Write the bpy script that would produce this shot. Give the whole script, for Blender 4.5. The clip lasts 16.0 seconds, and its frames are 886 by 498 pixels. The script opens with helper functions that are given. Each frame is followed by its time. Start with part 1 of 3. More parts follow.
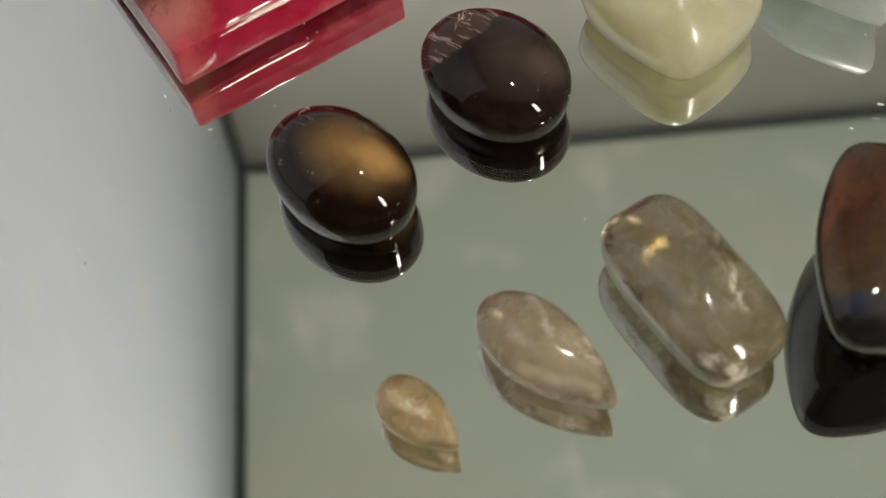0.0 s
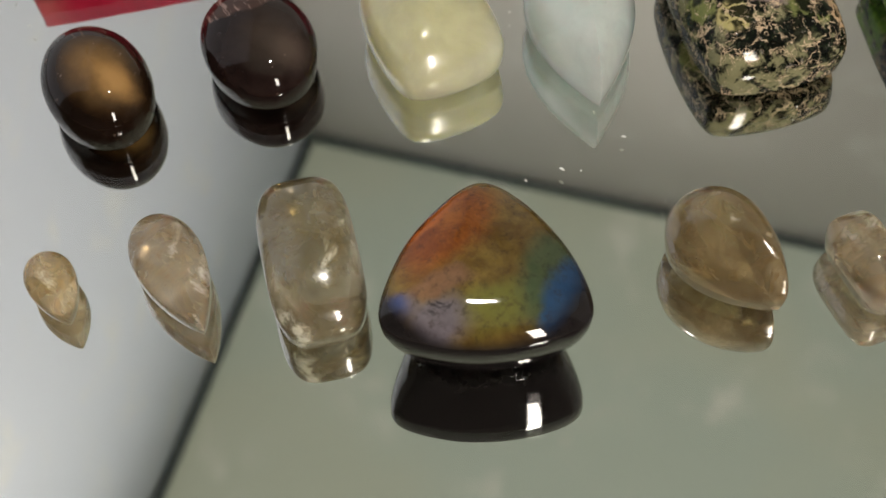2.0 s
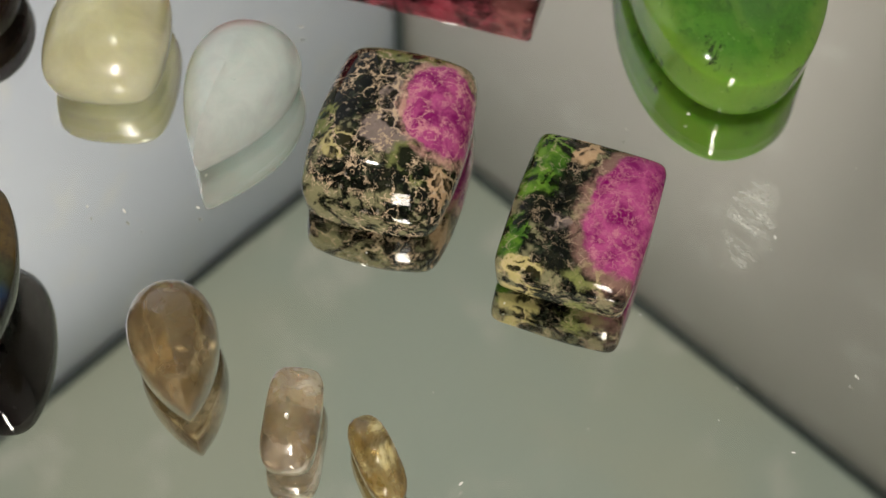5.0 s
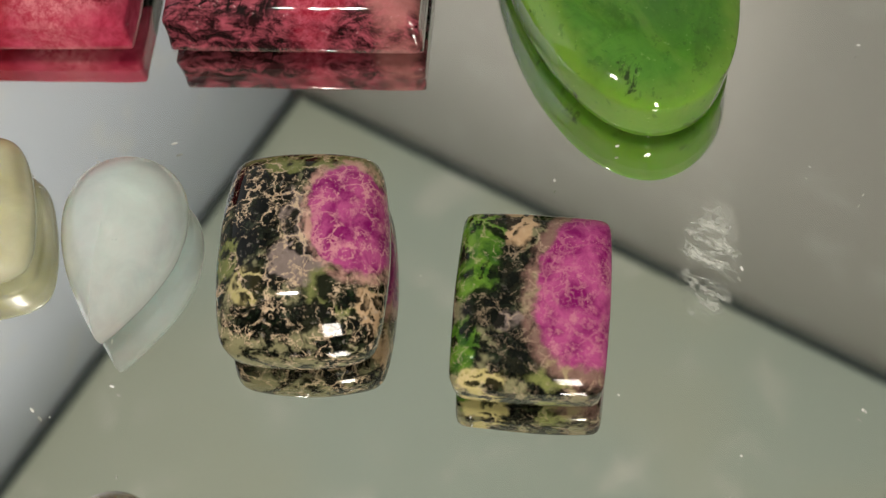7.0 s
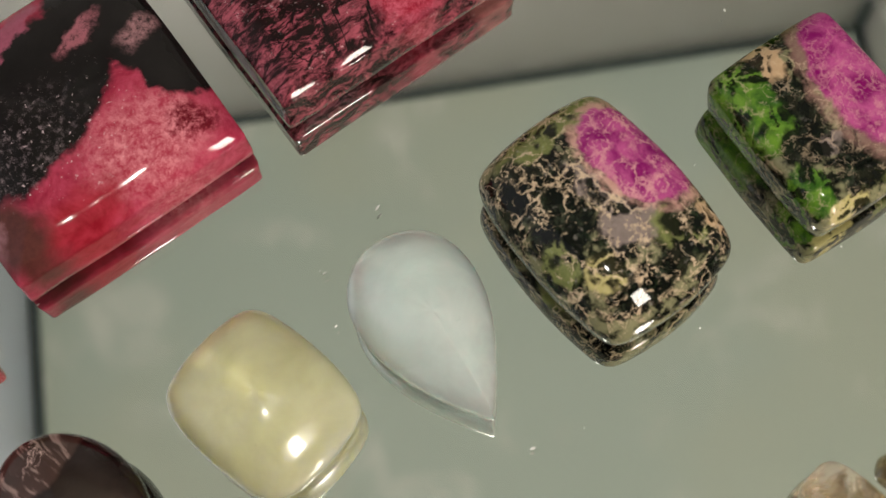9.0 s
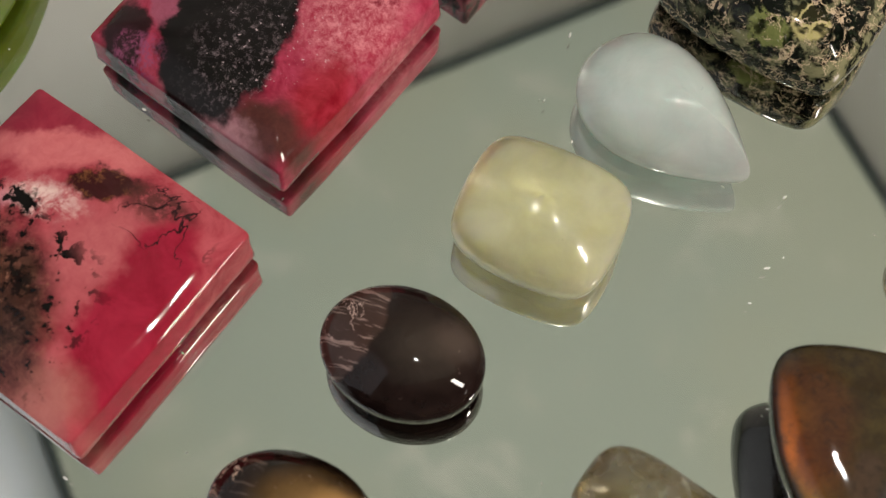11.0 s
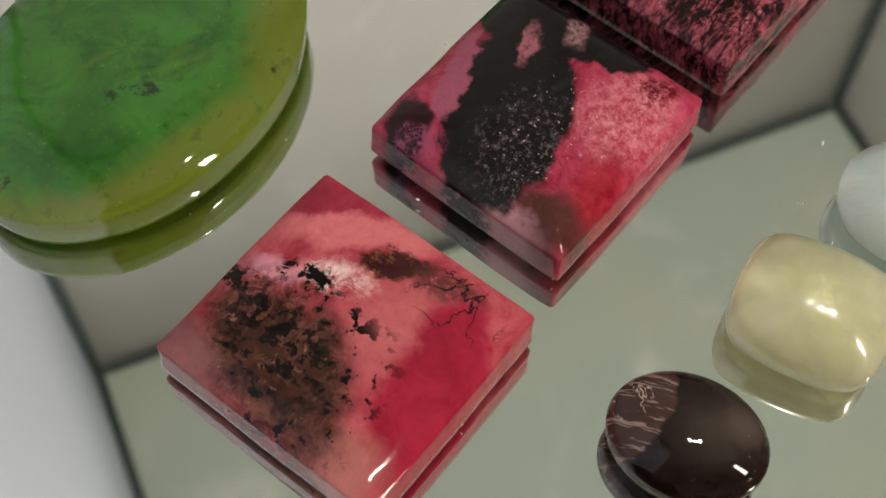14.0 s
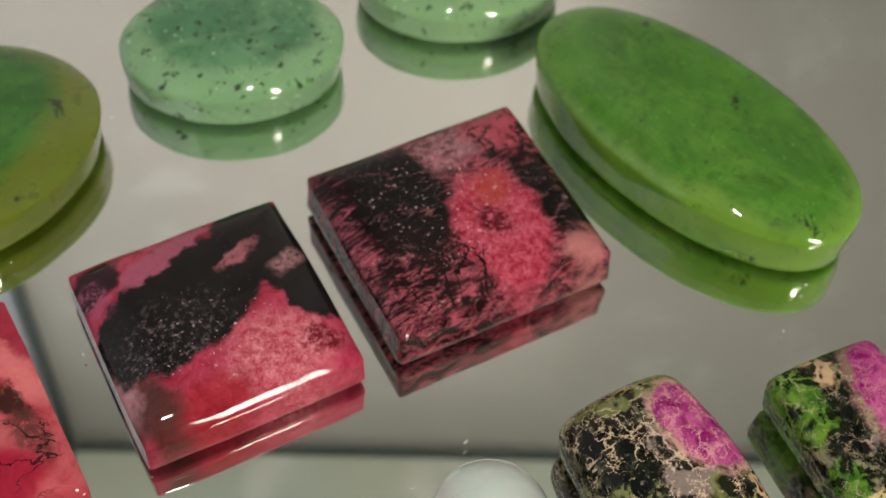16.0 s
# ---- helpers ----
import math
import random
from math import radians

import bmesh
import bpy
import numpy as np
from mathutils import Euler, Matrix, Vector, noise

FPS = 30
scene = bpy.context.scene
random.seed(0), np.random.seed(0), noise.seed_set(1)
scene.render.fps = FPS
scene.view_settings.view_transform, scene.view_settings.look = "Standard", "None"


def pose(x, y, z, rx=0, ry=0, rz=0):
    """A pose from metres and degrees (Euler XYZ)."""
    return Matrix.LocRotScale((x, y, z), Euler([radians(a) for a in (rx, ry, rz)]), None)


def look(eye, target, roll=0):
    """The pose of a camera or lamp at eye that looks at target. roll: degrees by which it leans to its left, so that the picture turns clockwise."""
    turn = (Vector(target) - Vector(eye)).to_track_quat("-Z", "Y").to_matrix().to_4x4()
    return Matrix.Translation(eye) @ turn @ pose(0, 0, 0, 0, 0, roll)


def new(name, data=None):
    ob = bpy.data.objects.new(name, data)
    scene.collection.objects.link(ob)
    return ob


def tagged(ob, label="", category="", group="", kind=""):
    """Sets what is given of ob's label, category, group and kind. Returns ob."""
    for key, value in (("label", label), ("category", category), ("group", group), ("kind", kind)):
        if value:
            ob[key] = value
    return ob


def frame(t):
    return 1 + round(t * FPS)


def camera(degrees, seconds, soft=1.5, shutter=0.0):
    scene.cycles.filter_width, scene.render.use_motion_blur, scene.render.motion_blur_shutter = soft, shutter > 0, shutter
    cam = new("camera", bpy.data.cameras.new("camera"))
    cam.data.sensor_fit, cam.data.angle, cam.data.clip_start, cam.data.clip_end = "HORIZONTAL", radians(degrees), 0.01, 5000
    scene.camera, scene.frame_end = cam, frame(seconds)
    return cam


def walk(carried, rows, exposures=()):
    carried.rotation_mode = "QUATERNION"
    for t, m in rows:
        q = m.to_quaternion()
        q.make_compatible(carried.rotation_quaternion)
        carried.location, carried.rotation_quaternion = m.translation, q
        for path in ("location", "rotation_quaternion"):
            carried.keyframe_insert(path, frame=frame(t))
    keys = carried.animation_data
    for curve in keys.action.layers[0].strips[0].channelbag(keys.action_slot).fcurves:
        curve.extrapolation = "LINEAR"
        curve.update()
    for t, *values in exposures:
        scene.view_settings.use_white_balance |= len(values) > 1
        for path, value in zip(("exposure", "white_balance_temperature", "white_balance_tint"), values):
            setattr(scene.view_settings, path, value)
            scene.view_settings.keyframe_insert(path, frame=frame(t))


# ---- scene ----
cam = camera(34.386, 16.0, soft=1.4)
cam.data.dof.use_dof, cam.data.dof.focus_distance, cam.data.dof.aperture_fstop = True, 0.195, 24
PATH = [
    (0, (0.00853, -0.12863, 0.15168), (-0.00552, -0.02665, -0.01980), -6.72),
    (0.5, (0.01865, -0.13441, 0.15143), (-0.00066, -0.02916, -0.01754), -5.60),
    (1, (0.03639, -0.13766, 0.15685), (0.00819, -0.03399, -0.01184), -6.49),
    (1.5, (0.06532, -0.14002, 0.16560), (0.02816, -0.03866, -0.00277), -3.40),
    (2, (0.08644, -0.13492, 0.16621), (0.04062, -0.03509, -0.00093), -3.04),
    (2.5, (0.10111, -0.12902, 0.16480), (0.04798, -0.03188, -0.00176), -2.70),
    (3, (0.12650, -0.11972, 0.16524), (0.05925, -0.02926, 0.00003), -2.49),
    (3.5, (0.15107, -0.10512, 0.16530), (0.07291, -0.02365, 0.00021), -1.17),
    (4, (0.16850, -0.09609, 0.16859), (0.08602, -0.02209, 0.00210), -0.22),
    (4.5, (0.17432, -0.08202, 0.17294), (0.09258, -0.01083, 0.00486), 0.52),
    (5, (0.17083, -0.05782, 0.17592), (0.08997, 0.01234, 0.00699), 1.26),
    (5.2, (0.16775, -0.05037, 0.17557), (0.08733, 0.01854, 0.00592), 1.45),
    (7.3, (0.13228, -0.03023, 0.17343), (0.07453, 0.03123, -0.00792), -13.82),
    (7.5, (0.12130, -0.03184, 0.17525), (0.07231, 0.02725, -0.00944), -15.44),
    (8, (0.09652, -0.03286, 0.17706), (0.06286, 0.02561, -0.01122), -16.00),
    (8.2, (0.08678, -0.03346, 0.17720), (0.05961, 0.02283, -0.01278), -15.95),
    (10.3, (0.01099, -0.06285, 0.17317), (0.03082, 0.01258, -0.01100), 0.29),
    (10.5, (0.00551, -0.06519, 0.17395), (0.02732, 0.00968, -0.01022), 0.26),
    (11, (-0.01179, -0.06957, 0.17482), (0.01351, 0.00330, -0.00970), 0.45),
    (11.5, (-0.02640, -0.07449, 0.17698), (0.00280, -0.00379, -0.00781), 1.27),
    (12, (-0.04258, -0.07516, 0.17781), (-0.00559, -0.00505, -0.00581), 2.16),
    (12.5, (-0.05656, -0.07906, 0.18004), (-0.01473, -0.00943, -0.00272), 2.56),
    (13, (-0.06266, -0.08300, 0.18218), (-0.02089, -0.00872, 0.00125), 1.68),
    (13.5, (-0.05993, -0.07477, 0.17609), (-0.02328, 0.00881, -0.00187), 0.91),
    (14, (-0.04907, -0.06971, 0.17567), (-0.01921, 0.02306, 0.00102), 1.13),
    (14.5, (-0.02792, -0.06919, 0.18030), (-0.00086, 0.03273, 0.01036), 1.86),
    (15, (-0.00513, -0.06901, 0.18457), (0.01746, 0.03972, 0.01824), 2.52),
    (15.5, (0.01890, -0.07229, 0.18745), (0.02977, 0.04268, 0.02416), 3.69),
    (16, (0.03925, -0.07943, 0.18838), (0.03351, 0.03940, 0.02761), 4.02),
]
walk(cam, [(t, look(eye, target, roll)) for t, eye, target, roll in PATH], exposures=[(0.0, -0.14), (2.0, -0.14), (4.0, -0.14), (5.2, -0.1), (8.0, 0.06), (11.5, 0.0), (13.0, 0.04), (14.5, 0.06), (16.0, 0.1)])

# ---- world and light ----
CX, CY, PHI = 0.040, 0.044, radians(6)          # middle of the display case and its turn
FRAME = Matrix.Translation((CX, CY, 0)) @ Matrix.Rotation(PHI, 4, "Z")
XL, XR, YB, YF, TOP = -0.128, 0.161, 0.124, -0.100, 0.265

world = bpy.data.worlds.new("room_air")
scene.world = world
world.use_nodes = True
world.node_tree.nodes["Background"].inputs["Color"].default_value = (0.60, 0.56, 0.50, 1)
world.node_tree.nodes["Background"].inputs["Strength"].default_value = 0.05
scene.view_settings.exposure = 0.0


def area_lamp(name, eye, target, sx, sy, watts, color):
    data = bpy.data.lights.new(name, "AREA")
    data.shape, data.size, data.size_y, data.energy, data.color = "RECTANGLE", sx, sy, watts, color
    ob = new(name, data)
    ob.matrix_world = look(FRAME @ Vector(eye), FRAME @ Vector(target))
    return ob


# an unseen fill lamp added over the frosted top to brighten it, the tall shop window beside the open front, and the
# small down-light
area_lamp("ceiling_fill_light", (0.02, 0.0, 0.42), (0.02, 0.0, 0.0), 0.44, 0.42, 0.36, (1.0, 0.96, 0.86))
area_lamp("shop_window_light", (0.41, -0.57, 0.47), (0.0, 0.0, 0.05), 0.075, 0.35, 5.3, (1.0, 0.91, 0.80))
bulb = bpy.data.lights.new("down_light", "AREA")
bulb.shape, bulb.size, bulb.energy, bulb.color = "DISK", 0.012, 0.13, (1.0, 0.95, 0.86)
new("down_light", bulb).location = FRAME @ Vector((-0.01, -0.06, TOP - 0.008))


# ---- materials ----
class Nodes:
    """A small builder for node materials; positions are in millimetres of the object."""

    def __init__(self, name):
        self.mat = bpy.data.materials.new(name)
        self.mat.use_nodes = True
        self.tree = self.mat.node_tree
        self.bsdf = self.tree.nodes["Principled BSDF"]
        co = self.tree.nodes.new("ShaderNodeTexCoord")
        mm = self.tree.nodes.new("ShaderNodeVectorMath")
        mm.operation = "SCALE"
        mm.inputs["Scale"].default_value = 1000
        self.tree.links.new(co.outputs["Object"], mm.inputs[0])
        self.co = mm.outputs[0]

    def put(self, value, socket):
        if isinstance(value, (int, float)):
            socket.default_value = value
        elif isinstance(value, tuple):
            socket.default_value = (*value, 1) if len(value) == 3 and len(socket.default_value) == 4 else value
        else:
            self.tree.links.new(value, socket)

    def math(self, op, a, b=0.0, c=0.0, clamp=False):
        n = self.tree.nodes.new("ShaderNodeMath")
        n.operation, n.use_clamp = op, clamp
        for v, s in zip((a, b, c), n.inputs):
            self.put(v, s)
        return n.outputs[0]

    def noise(self, scale, detail=3.0, rough=0.55, distort=0.0, seed=0.0, co=None, color=False):
        n = self.tree.nodes.new("ShaderNodeTexNoise")
        n.noise_dimensions = "4D"
        n.inputs["Scale"].default_value, n.inputs["Detail"].default_value = scale, detail
        n.inputs["Roughness"].default_value, n.inputs["Distortion"].default_value = rough, distort
        n.inputs["W"].default_value = seed
        self.tree.links.new(co or self.co, n.inputs["Vector"])
        return n.outputs["Color" if color else "Fac"]

    def cells(self, scale, seed=0.0, co=None, feature="DISTANCE_TO_EDGE", color=False):
        n = self.tree.nodes.new("ShaderNodeTexVoronoi")
        n.feature = feature
        n.inputs["Scale"].default_value = scale
        self.tree.links.new(co or self.co, n.inputs["Vector"])
        return n.outputs["Color" if color else "Distance"]

    def ridge(self, scale, width, seed, detail=3.0, co=None):
        """Thin, wandering lines where a noise passes its middle."""
        d = self.math("ABSOLUTE", self.math("SUBTRACT", self.noise(scale, detail, 0.55, 0.8, seed, co), 0.5))
        return self.step(d, width, width * 0.25)

    def warp(self, scale, amount, seed=0.0):
        n = self.tree.nodes.new("ShaderNodeVectorMath")
        n.operation = "MULTIPLY_ADD"
        self.tree.links.new(self.noise(scale, 4, 0.6, 0, seed, color=True), n.inputs[0])
        n.inputs[1].default_value = (amount * 2,) * 3
        sub = self.tree.nodes.new("ShaderNodeVectorMath")
        sub.operation = "SUBTRACT"
        self.tree.links.new(self.co, sub.inputs[0])
        sub.inputs[1].default_value = (amount,) * 3
        self.tree.links.new(sub.outputs[0], n.inputs[2])
        return n.outputs[0]

    def step(self, value, lo, hi, soft=True):
        n = self.tree.nodes.new("ShaderNodeMapRange")
        n.interpolation_type = "SMOOTHSTEP" if soft else "LINEAR"
        n.inputs["From Min"].default_value, n.inputs["From Max"].default_value = lo, hi
        self.put(value, n.inputs["Value"])
        return n.outputs[0]

    def blob(self, x, y, rx, ry, co, turn=0.0, lo=1.15, hi=0.75):
        """A mask round (x, y), of half sizes rx and ry, in warped places."""
        m = self.tree.nodes.new("ShaderNodeMapping")
        m.vector_type = "TEXTURE"
        m.inputs["Location"].default_value = (x, y, 0)
        m.inputs["Rotation"].default_value = (0, 0, radians(turn))
        m.inputs["Scale"].default_value = (rx, ry, 1e4)
        self.tree.links.new(co, m.inputs["Vector"])
        le = self.tree.nodes.new("ShaderNodeVectorMath")
        le.operation = "LENGTH"
        self.tree.links.new(m.outputs[0], le.inputs[0])
        return self.step(le.outputs["Value"], lo, hi)

    def stretch(self, turn, sx, sy):
        """Places turned and scaled unevenly, for streaks."""
        m = self.tree.nodes.new("ShaderNodeMapping")
        m.inputs["Rotation"].default_value = (0, 0, radians(-turn))
        m.inputs["Scale"].default_value = (sx, sy, sx)
        self.tree.links.new(self.warp(0.12, 1.2, 40.0), m.inputs["Vector"])
        return m.outputs[0]

    def mix(self, fac, a, b):
        n = self.tree.nodes.new("ShaderNodeMix")
        n.data_type = "RGBA"
        self.put(fac, n.inputs[0])
        self.put(a, n.inputs[6])
        self.put(b, n.inputs[7])
        return n.outputs[2]

    def times(self, a, b):
        return self.math("MULTIPLY", a, b)

    def bump(self, height, strength, dist=0.0002):
        n = self.tree.nodes.new("ShaderNodeBump")
        n.inputs["Strength"].default_value, n.inputs["Distance"].default_value = strength, dist
        self.put(height, n.inputs["Height"])
        self.tree.links.new(n.outputs[0], self.bsdf.inputs["Normal"])

    def done(self, color, rough=0.3, **more):
        self.put(color, self.bsdf.inputs["Base Color"])
        self.put(rough, self.bsdf.inputs["Roughness"])
        for key, value in more.items():
            self.put(value, self.bsdf.inputs[key.replace("_", " ")])
        return self.mat


def plain(name, a, b, rough, scale=0.05, **more):
    n = Nodes(name)
    return n.done(n.mix(n.noise(scale, 5, 0.6), a, b), rough, **more)


def polish(n, scratch=0.12):
    """Roughness of a polished stone with fine rubbed places."""
    return n.math("MULTIPLY_ADD", n.step(n.noise(0.35, 5, 0.7, seed=9.0), 0.45, 0.75), scratch * 0.6, 0.04)


def mirror_material():
    n = Nodes("mirror_glass")
    dust = n.step(n.noise(0.9, 4, 0.7, seed=3.0), 0.60, 0.78)
    smear = n.times(n.step(n.noise(0.035, 4, 0.6, seed=5.0), 0.5, 0.72), n.step(n.noise(0.35, 5, 0.7, 1.5, seed=6.0), 0.42, 0.7))
    haze = n.math("ADD", n.times(dust, 0.03), n.times(smear, 0.06))
    feather = n.step(n.noise(0.5, 6, 0.8, 0.6, 8.0, n.stretch(112, 0.35, 0.9)), 0.44, 0.60)
    chalk = n.times(n.blob(55.5, 15, 4.5, 11, n.warp(0.3, 3.5, 4.0), 24, 1.15, 0.3), feather)
    rub = n.times(n.blob(76, -48, 2.5, 5, n.warp(0.2, 2.0, 24.0), 20), n.step(n.noise(0.6, 5, 0.75, 1.5, 28.0), 0.56, 0.64))
    chalk = n.math("MAXIMUM", n.times(chalk, 0.55), n.times(rub, 0.3))
    return n.done((0.835, 0.84, 0.82), n.math("ADD", haze, n.math("MULTIPLY_ADD", chalk, 0.6, 0.012)), Metallic=n.math("SUBTRACT", 1.0, chalk))


def pane_material():
    """Clear float glass over the silvering: it passes light and mirrors a little at its face."""
    n = Nodes("clear_float_glass")
    smudge = n.step(n.noise(0.05, 5, 0.7, 0.8, 21.0), 0.5, 0.75)
    gl = n.tree.nodes.new("ShaderNodeBsdfGlossy")
    n.put(n.math("MULTIPLY_ADD", smudge, 0.05, 0.01), gl.inputs["Roughness"])
    tr = n.tree.nodes.new("ShaderNodeBsdfTransparent")
    tr.inputs["Color"].default_value = (0.985, 0.995, 0.985, 1)
    mx = n.tree.nodes.new("ShaderNodeMixShader")
    mx.inputs[0].default_value = 0.05
    n.tree.links.new(tr.outputs[0], mx.inputs[1])
    n.tree.links.new(gl.outputs[0], mx.inputs[2])
    n.tree.links.new(mx.outputs[0], n.tree.nodes["Material Output"].inputs["Surface"])
    return n.mat


def rhodonite_a():
    n = Nodes("rhodonite_pink_brown")
    w = n.warp(0.16, 4.0, 1.0)
    f = n.warp(0.5, 2.4, 2.0)
    fine = n.noise(0.55, 6, 0.75, 0.5, 30.0)
    blotch = n.step(n.noise(0.16, 5, 0.65, 0.8, 3.0), 0.3, 0.7)
    c = n.mix(blotch, (0.30, 0.022, 0.042), (0.52, 0.10, 0.12))
    c = n.mix(n.times(n.blob(4, -5, 9, 7.5, w, -35, 1.35, 0.4), 0.9), c, n.mix(fine, (0.36, 0.045, 0.07), (0.66, 0.20, 0.20)))
    c = n.mix(n.times(n.blob(12, 8, 3.2, 12, w, 33, 1.25, 0.6), 0.9), c, n.mix(fine, (0.48, 0.075, 0.095), (0.76, 0.25, 0.25)))
    c = n.mix(n.times(n.blob(17.5, 14.5, 6.0, 15, w, 33, 1.12, 0.85), 0.95), c, n.mix(blotch, (0.25, 0.012, 0.035), (0.36, 0.03, 0.06)))
    c = n.mix(n.times(n.blob(-1, -14.5, 16, 6, w, 14, 1.15, 0.75), 0.95), c, n.mix(blotch, (0.25, 0.006, 0.024), (0.38, 0.014, 0.045)))
    c = n.mix(n.times(n.blob(-15, -12, 5, 6, w, 0, 1.4, 0.4), 0.85), c, n.mix(fine, (0.34, 0.085, 0.075), (0.54, 0.22, 0.19)))
    brown = n.mix(n.step(n.noise(0.28, 6, 0.75, 0.8, 31.0), 0.40, 0.72), (0.014, 0.007, 0.005), (0.20, 0.08, 0.055))
    c = n.mix(n.times(n.blob(-9, 5, 9, 14, w, -18, 1.25, 0.6), 0.96), c, brown)
    c = n.mix(n.times(n.blob(-14, -3, 5, 8, w, -10, 1.3, 0.4), 0.75), c, brown)
    c = n.mix(n.times(n.blob(-8, 4, 8, 11, w, -20, 1.3, 0.3), n.step(n.noise(0.14, 4, 0.65, 0.5, 37.0), 0.4, 0.6)), c, (0.045, 0.018, 0.012))
    c = n.mix(n.times(n.blob(-16, 14, 4, 7, w, -20, 1.4, 0.4), 0.85), c, n.mix(fine, (0.13, 0.05, 0.05), (0.27, 0.12, 0.12)))
    c = n.mix(n.times(n.times(n.blob(5, 5.5, 2.6, 5.5, f, 20, 1.3, 0.4), n.step(fine, 0.35, 0.6)), 0.95), c, (0.80, 0.58, 0.54))
    c = n.mix(n.times(n.blob(1, 13, 2, 5, w, 20, 1.3, 0.4), 0.8), c, (0.66, 0.28, 0.34))
    c = n.mix(n.times(n.times(n.step(n.noise(0.45, 5, 0.75, 0.4, 38.0), 0.56, 0.66), n.blob(-9, 4, 10, 13, w, -18, 1.2, 0.5)), 0.7), c, (0.34, 0.15, 0.10))
    grain = n.noise(0.55, 4, 0.6, 0.3, 4.0)
    c = n.mix(n.times(n.step(grain, 0.47, 0.53), n.blob(-7, 6, 7.5, 11, w, -25, 1.3, 0.4)), c, (0.010, 0.006, 0.006))
    c = n.mix(n.times(n.step(grain, 0.565, 0.61), n.blob(-8, 1, 13, 15, w, -25, 1.1, 0.7)), c, (0.006, 0.004, 0.004))
    lump = n.step(n.noise(0.34, 5, 0.7, 0.4, 8.0), 0.46, 0.52)
    c = n.mix(n.times(lump, n.blob(2.5, 9, 2.0, 4.5, f, 15)), c, (0.006, 0.005, 0.005))
    c = n.mix(n.times(lump, n.blob(-3, 16, 1.8, 3.2, f, 15)), c, (0.008, 0.006, 0.006))
    c = n.mix(n.times(n.blob(11, 1, 2.4, 5, f, 30), 0.9), c, n.mix(n.step(n.noise(0.4, 5, 0.75, seed=12.0), 0.52, 0.66), (0.005, 0.005, 0.004), (0.17, 0.07, 0.02)))
    c = n.mix(n.times(n.times(n.step(n.noise(0.25, 5, 0.75, seed=13.0), 0.38, 0.56), n.blob(13, -6, 3, 6, w, 10, 1.3, 0.5)), 0.85), c, (0.06, 0.022, 0.018))
    c = n.mix(n.times(n.times(n.step(n.noise(0.3, 6, 0.8, seed=16.0), 0.48, 0.66), n.blob(5.5, -10.5, 2.2, 3.5, w, -30, 1.3, 0.4)), 0.7), c, (0.16, 0.04, 0.045))
    c = n.mix(n.times(n.ridge(0.13, 0.014, 17.0, 4), n.blob(12, -9, 5, 7, w)), c, (0.03, 0.010, 0.012))
    return n.done(c, polish(n), IOR=1.45, Specular_IOR_Level=0.24)


